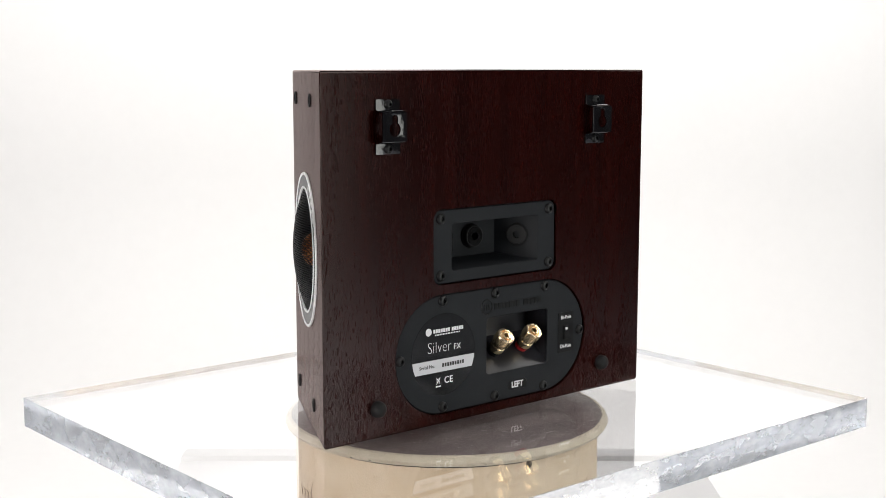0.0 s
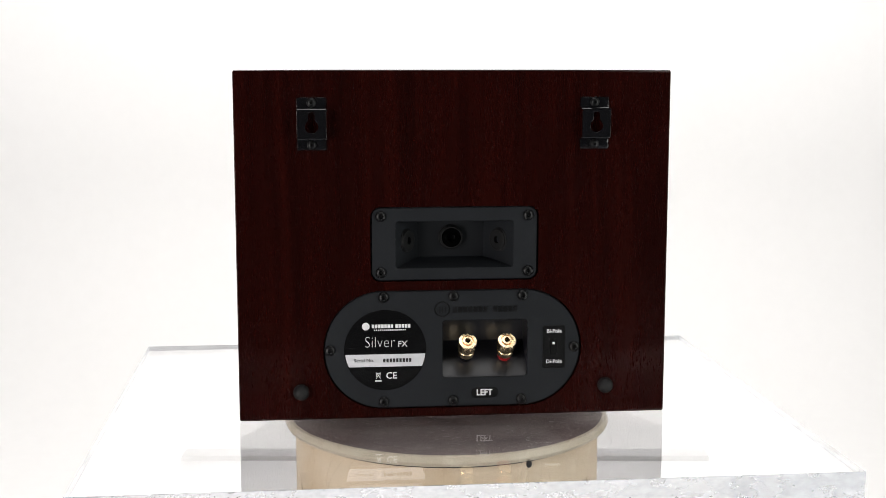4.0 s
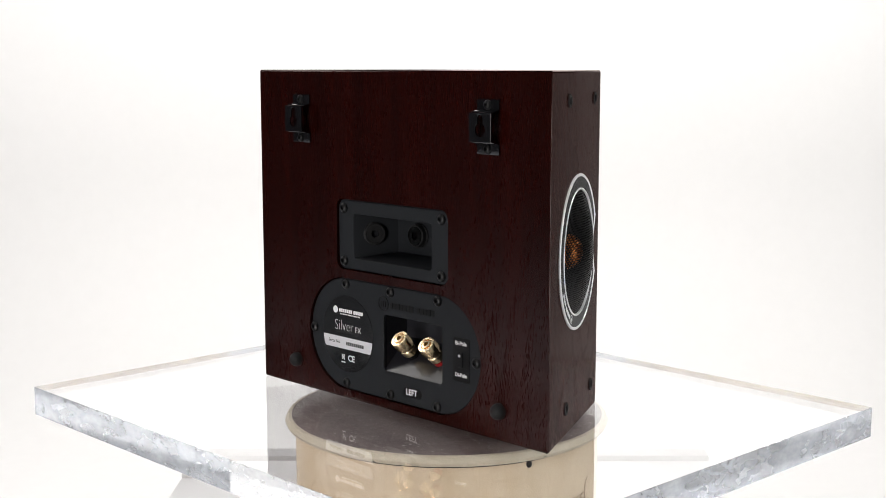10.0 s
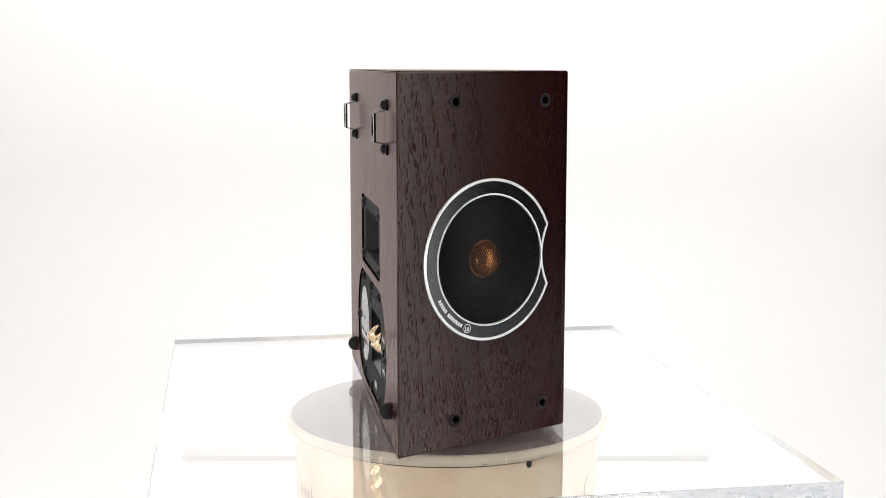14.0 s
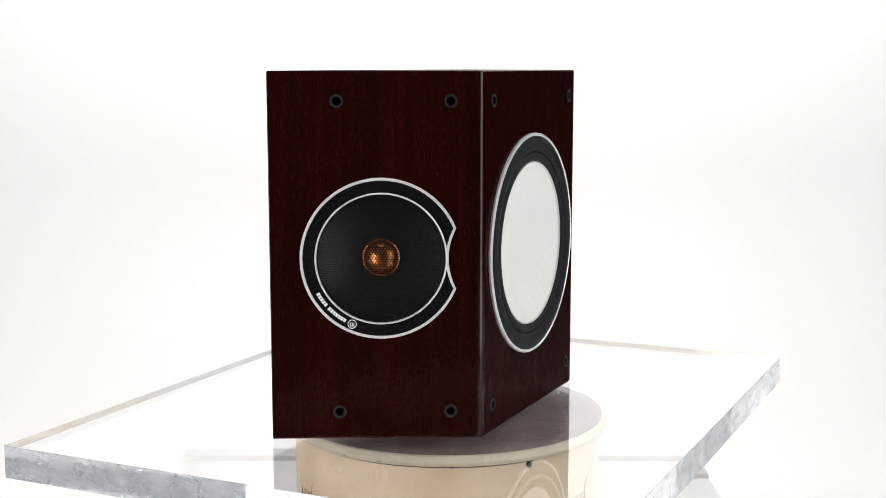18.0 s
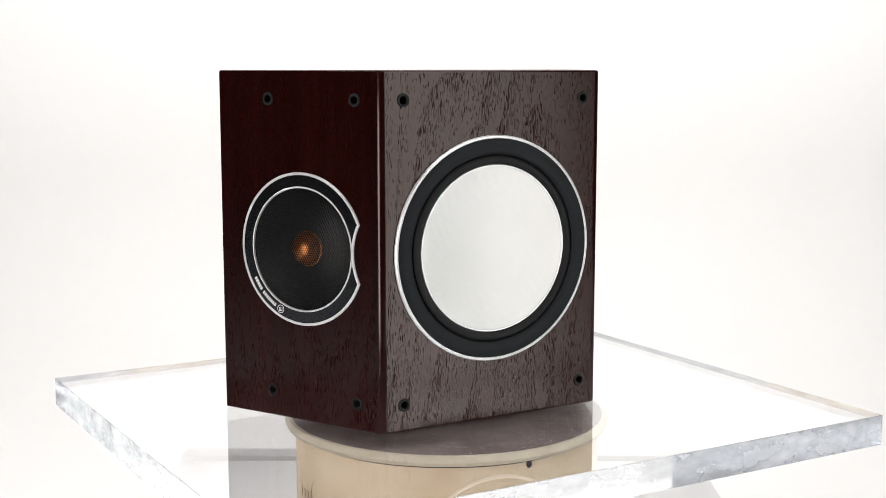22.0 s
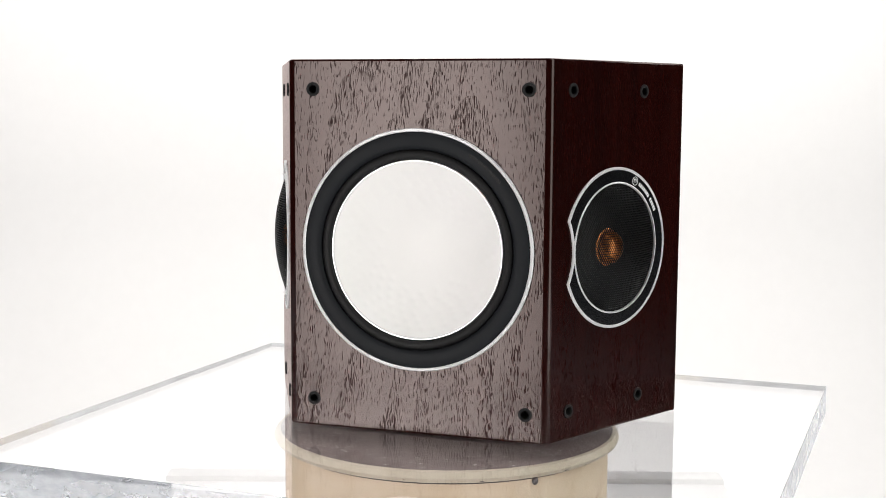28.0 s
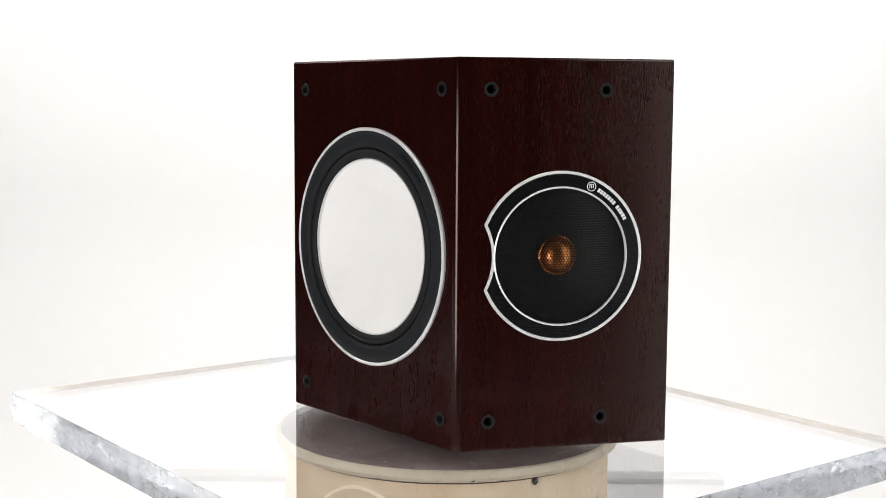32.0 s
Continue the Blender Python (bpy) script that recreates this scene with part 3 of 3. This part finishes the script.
def side_drivers():
    outer, inner = notched(0.0547), notched(0.0526, 0.0200, 0.0437)
    made = {}
    grille = perforated(0.0438, 0.00186, 0.0088)
    for m, spin in ((EAST, 0), (WEST, 180)):
        at = m @ Matrix.Translation((DRIVER_U if spin else -DRIVER_U, DRIVER_Z, 0)) @ pose(0, 0, 0, 0, 0, spin)
        if not made:
            made["face"] = slab(inner, 0.0, 0.0009, [circle(0.0446, 96)], 0.0002)
            bm = bmesh.new()
            a, b, c, d = ring_of(bm, outer, 0), ring_of(bm, outer, 0.0008), ring_of(bm, offset(outer, 0.0004), 0.0013), ring_of(bm, offset(outer, 0.0016), 0.0013)
            e = ring_of(bm, offset(outer, 0.0020), 0.0008)
            for p, q in ((a, b), (b, c), (c, d), (d, e)):
                bridge(bm, p, q)
            made["ring"] = bm
            made["lip"] = lathe([(0.0448, 0.0005), (0.0447, 0.0013), (0.0443, 0.0016), (0.0437, 0.0015), (0.0434, 0.0008), (0.0434, -0.002)], 128)
            made["bowl"] = lathe([(0.0436, 0.0), (0.0415, -0.0012), (0.034, -0.002), (0.030, -0.0034), (0.018, -0.0056), (0.0128, -0.0062)], 96)
            made["dome"] = lathe([(0.0128, -0.0062)] + [(0.0118 * math.cos(a), -0.0056 + 0.0092 * math.sin(a)) for a in [math.pi / 2 * i / 10 for i in range(10)]] + [(0, 0.0036)], 48)
            bm = bmesh.new()
            cx, cy = 0.0487 * math.cos(math.radians(66)), 0.0487 * math.sin(math.radians(66))
            for r0, r1 in ((0.0026, 0.0031),):
                a, b = ring_of(bm, circle(r1, 32, cx, cy), 0.0010), ring_of(bm, circle(r0, 32, cx, cy), 0.0010)
                bridge(bm, a, b)
            for k in (-1, 0, 1):
                add_box(bm, cx + k * 0.0012, cy + 0.0001, 0.0005, 0.0024, 0.00092, 0.0001, 0.0)
            add_box(bm, cx, cy + 0.0013, 0.0028, 0.0005, 0.00092, 0.0001, 0.0)
            made["badge"] = bm
        face = part("side_driver", made["face"], BRUSHED, SPEAKER, "black brushed metal driver faceplate", at)
        ring = part("trim_ring", made["ring"], SILVER, face, "bright silver trim ring")
        lip = part("grille_ring", made["lip"], SILVER, face, "bright silver grille ring")
        part("grille", grille, MESH, face, "domed black perforated steel grille")
        bowl = part("cone", made["bowl"], RUBBER, face, "black cone")
        dome = part("dome", made["dome"], COPPER, face, "copper coloured metal dome")
        bars("print", arc_spots(0.0487, 60.5, 0.0016, [0.00215] * 7 + [0] + [0.00215] * 5, 0.0025), 0.00091, 0.00012, WHITE, face)
        badge = part("badge", made["badge"], WHITE, face, "white round emblem")
        for key, ob in (("face", face), ("ring", ring), ("lip", lip), ("bowl", bowl), ("dome", dome), ("badge", badge)):
            made[key] = ob.data


side_drivers()

SCREW = None


def screw(parent, m):
    """A black pan-head screw with a hexagon socket."""
    global SCREW
    if SCREW is None:
        bm = lathe([(0.0039, 0.0), (0.0039, 0.0006), (0.0036, 0.0012), (0.0030, 0.0018), (0.0022, 0.0022), (0.0015, 0.0023), (0.0013, 0.0008), (0, 0.0008)], 28)
        SCREW = part("screw", bm, SCREW_BLACK, parent, "black socket screw", m).data
    else:
        part("screw", SCREW, SCREW_BLACK, parent, "black socket screw", m)


def rear_bracket_recess():
    cx, cz = HORN
    outer = rounded(0.0602, 0.0264, 0.0068, cx, cz)
    hole = rounded(0.0424, 0.0168, 0.002, cx, cz - 0.0007)
    ob = part("bracket_recess", slab(outer, 0, 0.0028, [hole], 0.0008), PLASTIC, SPEAKER, "black plastic recessed wall bracket plate", SUNK)
    # the well: slanted cheeks, flat middle panel, floor and roof
    bm = bmesh.new()
    zt, zb, d = cz + 0.0161, cz - 0.0175, -0.0260
    a = [(-0.0424, 0.0024), (-0.0245, d), (0.0245, d), (0.0424, 0.0024)]
    up = [bm.verts.new((cx + x, zt - (0.0012 if w < 0 else 0), w)) for x, w in a]
    lo = [bm.verts.new((cx + x, zb + (0.0040 if w < 0 else 0), w)) for x, w in a]
    for i in range(3):
        bm.faces.new((up[i], up[i + 1], lo[i + 1], lo[i]))
    bm.faces.new(up)
    bm.faces.new(lo)
    part("well", bm, PLASTIC, ob, "", sharp=20)
    bush = lathe([(0.0092, -0.001), (0.0092, 0.0008), (0.0086, 0.0014), (0.0084, 0.0046), (0.0078, 0.0052), (0.0072, 0.0052), (0.0070, 0.0046), (0.0030, 0.0046), (0.0028, -0.004), (0, -0.004)], 40)
    slant = math.degrees(math.atan2(0.0259, 0.0179))
    first = part("bush", bush, RUBBER, ob, "black threaded bush", Matrix.Translation((cx, cz + 0.0012, d + 0.0002)))
    for s in (-1, 1):
        m = Matrix.Translation((cx + s * 0.0335, cz + 0.0008, -0.0106)) @ pose(0, 0, 0, 0, -s * slant, 0) @ Matrix.Diagonal((0.95, 0.95, 0.4, 1))
        part("bush", first.data, RUBBER, ob, "black threaded bush", m)
    part("washer", lathe([(0.0029, 0.0046), (0.0029, 0.0056), (0.0070, 0.0056), (0.0070, 0.0046)], 40), NICKEL, ob, "bright steel washer", first.matrix_basis.copy())
    for u in (-0.0532, 0.0532):
        for z in (0.1462, 0.1058):
            screw(ob, Matrix.Translation((u, z, 0.0028)))


rear_bracket_recess()


def terminal(parent, m, collar):
    post = part("terminal", lathe([(0.0052, -0.001), (0.0052, 0.0012), (0.0036, 0.0014), (0.0036, 0.0024)], 28), collar, parent, "coloured terminal collar", m)
    bm = bmesh.new()
    prof = [(0.0058, 0.0024), (0.0062, 0.0030), (0.0062, 0.0060), (0.0056, 0.0066), (0.0056, 0.0078), (0.0064, 0.0084)]
    last = None
    for r, w in prof:
        now = ring_of(bm, circle(r, 36), w)
        if last:
            bridge(bm, last, now)
        last = now
    hexed = [(0.0070 * (1 + 0.045 * math.cos(6 * 2 * math.pi * i / 36)) * math.cos(2 * math.pi * i / 36), 0.0070 * (1 + 0.045 * math.cos(6 * 2 * math.pi * i / 36)) * math.sin(2 * math.pi * i / 36)) for i in range(36)]
    for loop, w in ((hexed, 0.0086), (hexed, 0.0138), (circle(0.0067, 36), 0.0144), (circle(0.0047, 36), 0.0145), (circle(0.0045, 36), 0.0134), (circle(0.0039, 36), 0.0134), (circle(0.0037, 36), 0.0147), (circle(0.0021, 36), 0.0148), (circle(0.0019, 36), 0.0100)):
        now = ring_of(bm, loop, w)
        bridge(bm, last, now)
        last = now
    part("knob", bm, GOLD, post, "gold plated binding post")
    # the shade down the plug hole, painted as a black disc
    part("hole", lathe([(0.0019, 0.0101), (0, 0.0101)], 16), INK, post, "black disc painting the plug hole's shade")


def connection_panel():
    cx, cz = CUP
    hw, hh = 0.0936, 0.0431
    outer = rounded(hw, hh, hh - 0.0001, cx, cz, 18)
    bx0, bx1, bz0, bz1 = -0.0088, 0.0534, 0.0278, 0.0700
    mx, mz = (bx0 + bx1) / 2, (bz0 + bz1) / 2
    hole = rounded((bx1 - bx0) / 2, (bz1 - bz0) / 2, 0.0028, mx, mz)
    ob = part("connection_panel", slab(outer, 0, 0.0030, [hole], 0.0009), PLASTIC, SPEAKER, "black plastic connection panel with rounded ends", SUNK)
    # the cup, its rear wall leaning back towards the top
    bm = bmesh.new()
    deep = -0.0205
    pts = [(bz0, 0.0020), (bz0 + 0.0015, 0.0008), (bz0 + 0.0225, deep), (bz1, deep), (bz1, 0.0020)]
    l = [bm.verts.new((bx0, z, w)) for z, w in pts]
    r = [bm.verts.new((bx1, z, w)) for z, w in pts]
    for i in range(4):
        bm.faces.new((l[i], l[i + 1], r[i + 1], r[i]))
    bm.faces.new(l)
    bm.faces.new(r)
    part("cup", bm, speckled("glossy_black_plastic", (0.012, 0.012, 0.016), 0.34, spec=0.7, grain=700, depth=0.00003), ob, "glossy black terminal cup", sharp=20)
    lean = -45.0
    for u, collar in ((0.0094, BLACK), (0.0382, RED)):
        terminal(SPEAKER, SUNK @ Matrix.Translation((u, 0.0409, -0.0099)) @ pose(0, 0, 0, lean, 0, 0) @ Matrix.Diagonal((0.96, 0.96, 1.38, 1)), collar)
    # the round label
    lx, lz, w = -0.0504, 0.0492, 0.0030
    disc = part("label", slab(circle(0.0297, 96, lx, lz), 0.0026, 0.00325, (), 0.0001), LABEL, SPEAKER, "glossy black round label", SUNK)
    w = 0.00327
    bm = bmesh.new()
    loop = []
    for i in range(9):
        z = -0.0122 + (0.0122 - 0.0030) * i / 8
        loop.append((lx + math.sqrt(0.0291 ** 2 - z * z), lz + z))
    for i in range(9):
        z = -0.0030 - (0.0122 - 0.0030) * i / 8
        loop.append((lx - math.sqrt(0.0291 ** 2 - z * z), lz + z))
    bm.faces.new(ring_of(bm, loop, w))
    part("stripe", bm, speckled("silver_print", (0.62, 0.62, 0.65), 0.4, vary=0.05), disc, "silver-white stripe")
    writing("word", "Silver", GREY_PRINT, disc, lx - 0.0040, lz + 0.0056, 0.0118, w, squeeze=0.86, thin=-0.00024)
    writing("word", "FX", WHITE, disc, lx + 0.0125, lz + 0.0042, 0.0062, w, squeeze=0.95)
    writing("word", "Serial No.", INK, disc, lx - 0.0155, lz - 0.0074, 0.0036, w + 0.0001)
    bars("number_bar", [(lx - 0.0008 + 0.00235 * k, lz - 0.0076, 0.0016, 0.0027, 0.0) for k in range(9)], w + 0.00005, 0.0001, INK, disc)
    bars("print", [(lx - 0.0088 + 0.00226 * k + (0.0012 if k > 6 else 0), lz + 0.0176, 0.0018, 0.0027, 0.0) for k in range(12)], w, 0.0001, WHITE, disc)
    bm = bmesh.new()
    bmesh.ops.create_circle(bm, cap_ends=True, segments=28, radius=0.0028, matrix=Matrix.Translation((lx - 0.0140, lz + 0.0176, w)))
    part("emblem", bm, WHITE, disc, "white round emblem")
    bm = bmesh.new()
    for k in range(16):
        add_box(bm, lx - 0.0078 + 0.00148 * k, lz + 0.0148, 0.0009, 0.0010, w, 0.0001)
    tagged(part("fine_print", bm, WHITE, disc, "fine white print"), kind="stuff")
    writing("word", "CE", WHITE, disc, lx + 0.0044, lz - 0.0190, 0.0068, w, thin=0.00006)
    bm = bmesh.new()
    x, z = lx - 0.0052, lz - 0.0186
    for t_ in (0.62, -0.62):
        add_box(bm, x, z, 0.0004, 0.0058, w, 0.0001, t_)
    add_box(bm, x, z + 0.0014, 0.0030, 0.0005, w, 0.0001)
    add_box(bm, x - 0.0012, z - 0.0002, 0.0004, 0.0034, w, 0.0001, 0.1)
    add_box(bm, x + 0.0012, z - 0.0002, 0.0004, 0.0034, w, 0.0001, -0.1)
    add_box(bm, x, z - 0.0040, 0.0048, 0.0009, w, 0.0001)
    part("bin_sign", bm, WHITE, disc, "white crossed-out bin sign")
    # the raised mark above the cup
    bm = bmesh.new()
    a, b, c, d = [ring_of(bm, circle(q, 32, -0.0090, 0.0783), v) for q, v in ((0.0058, 0.003), (0.0056, 0.0034), (0.0049, 0.0034), (0.0047, 0.003))]
    for p, q in ((a, b), (b, c), (c, d)):
        bridge(bm, p, q)
    part("raised_emblem", bm, BLACK, ob, "raised black ring")
    spots = [(-0.0090 + k * 0.0022, 0.0781, 0.0010, 0.0046, 0.0) for k in (-1, 0, 1)]
    spots += [(0.0037 * k + (0.0034 if k > 6 else 0), 0.0779, 0.0029, 0.0044, 0.0) for k in range(12)]
    bars("raised_mark", spots, 0.003, 0.0003, BLACK, ob)
    # switch and the small name plate
    sw = part("switch_plate", slab(rounded(0.0083, 0.0158, 0.0016, 0.0730, 0.0490), 0.0028, 0.0034, (), 0.0002), BLACK, SPEAKER, "glossy black switch plate", SUNK)
    writing("word", "Bi-Pole", WHITE, sw, 0.0730, 0.0607, 0.0039, 0.0035, thin=0.00008)
    writing("word", "Di-Pole", WHITE, sw, 0.0730, 0.0381, 0.0039, 0.0035, thin=0.00008)
    part("slider", box(0.0705, 0.0750, 0.0435, 0.0545, 0.0034, 0.0042, 0.0003, 1), BLACK, sw, "black slide switch")
    part("slider_mark", box(0.0715, 0.0735, 0.0512, 0.0530, 0.0042, 0.0052, 0.0003, 1), WHITE, sw, "white switch mark")
    plate_ = part("side_plate", slab(rounded(0.0100, 0.0039, 0.0038, 0.0222, 0.0160), 0.0028, 0.0032, (), 0.0002), BLACK, SPEAKER, "glossy black name plate", SUNK)
    writing("word", "LEFT", WHITE, plate_, 0.0218, 0.0160, 0.0064, 0.0033, squeeze=0.9, thin=0.00014)
    for u, z in ((-0.0515, 0.0879), (-0.0010, 0.0879), (0.0495, 0.0879), (-0.0902, 0.0496), (0.0879, 0.0490), (-0.0517, 0.0110), (-0.0012, 0.0108), (0.0490, 0.0107)):
        screw(ob, Matrix.Translation((u, z, 0.0030)))


connection_panel()


def hangers():
    """Two steel straps with a keyhole in the raised middle."""
    made = None
    for u in (-0.1012, 0.1000):
        m = BACK @ Matrix.Translation((u, 0.2128, 0))
        if made is None:
            bm = bmesh.new()
            hw, t = 0.0102, 0.0012
            z1, z2, rise = 0.0184, 0.0110, 0.0078
            prof = [(-z1, 0.0), (-z2 - 0.0004, 0.0), (-z2 + 0.0014, rise), (z2 - 0.0014, rise), (z2 + 0.0004, 0.0), (z1, 0.0)]
            key = []
            for i in range(20):
                a = math.radians(-240 + 300 * i / 19)
                key.append((0.0046 * math.cos(a), -0.0016 + 0.0046 * math.sin(a)))
            for i in range(9):
                a = math.radians(180 * i / 8)
                key.append((0.0023 * math.cos(a), 0.0060 + 0.0023 * math.sin(a)))
            for (za, wa), (zb, wb) in zip(prof, prof[1:]):
                q = [(-hw, za, wa), (hw, za, wa), (hw, zb, wb), (-hw, zb, wb)]
                if wa > 0 and wb > 0:
                    for dw in (t, 0.0):
                        ring = [bm.verts.new((x, y, w + dw)) for x, y, w in q]
                        inner = ring_of(bm, key, wa + dw)
                        cap(bm, [ring, inner])
                        if dw:
                            hi = inner
                    bridge(bm, hi, inner)
                else:
                    ring = [bm.verts.new((x, y, w + t)) for x, y, w in q]
                    low = [bm.verts.new((x, y, w)) for x, y, w in q]
                    bm.faces.new(ring)
                    bm.faces.new(low)
                    bridge(bm, ring, low)
                    continue
            # side edges of the raised middle
            for s in (-1, 1):
                bm.faces.new([bm.verts.new((s * hw, y, w)) for y, w in ((-z2 + 0.0014, rise), (z2 - 0.0014, rise), (z2 - 0.0014, rise + t), (-z2 + 0.0014, rise + t))])
            bmesh.ops.remove_doubles(bm, verts=bm.verts, dist=1e-6)
            bmesh.ops.recalc_face_normals(bm, faces=bm.faces)
            folds = [e for e in bm.edges if len(e.link_faces) == 2 and e.calc_face_angle(0) > 0.5]
            bmesh.ops.bevel(bm, geom=folds, offset=0.0008, segments=3, profile=0.5, affect="EDGES", clamp_overlap=True)
            ob = part("hanger", bm, STEEL, SPEAKER, "black lacquered steel keyhole hanger", m, sharp=20)
            made = ob.data
        else:
            ob = part("hanger", made, STEEL, SPEAKER, "black lacquered steel keyhole hanger", m)
        for z in (-0.0148, 0.0148):
            screw(ob, Matrix.Translation((0, z, 0.0012)) @ Matrix.Diagonal((0.85, 0.85, 1, 1)))


hangers()


def feet():
    bm = lathe([(0.0058, 0.0), (0.0058, 0.0020)] + [(0.0056 * math.cos(a), 0.0022 + 0.0050 * math.sin(a)) for a in [math.pi / 2 * i / 7 for i in range(1, 7)]] + [(0, 0.0072)], 28)
    first = part("bumper", bm, RUBBER, SPEAKER, "black rubber dome bumper", BACK @ Matrix.Translation((-0.1112, 0.0205, 0)))
    part("bumper", first.data, RUBBER, SPEAKER, "black rubber dome bumper", BACK @ Matrix.Translation((0.1112, 0.0205, 0)))


feet()


tiled_floor()


def motions():
    times = sorted(list(range(33)) + [25.5, 26.5, 27.5])
    spin = [(t, pose(0, 0, 0, 0, 0, turn(t) if not 25.5 < t < 27.5 else turn(25.5) + (turn(27.5) - turn(25.5)) * (t - 25.5) / 2)) for t in times]
    walk(PLATE, [(t, m @ slide(t, 0.0, -0.0217, -2.7)) for t, m in spin])
    walk(SPEAKER, [(t, m @ slide(t, 0.0029, 0.0, 0.0) @ pose(0, 0, 0.0004)) for t, m in spin])
    walk(TOP, spin)


motions()
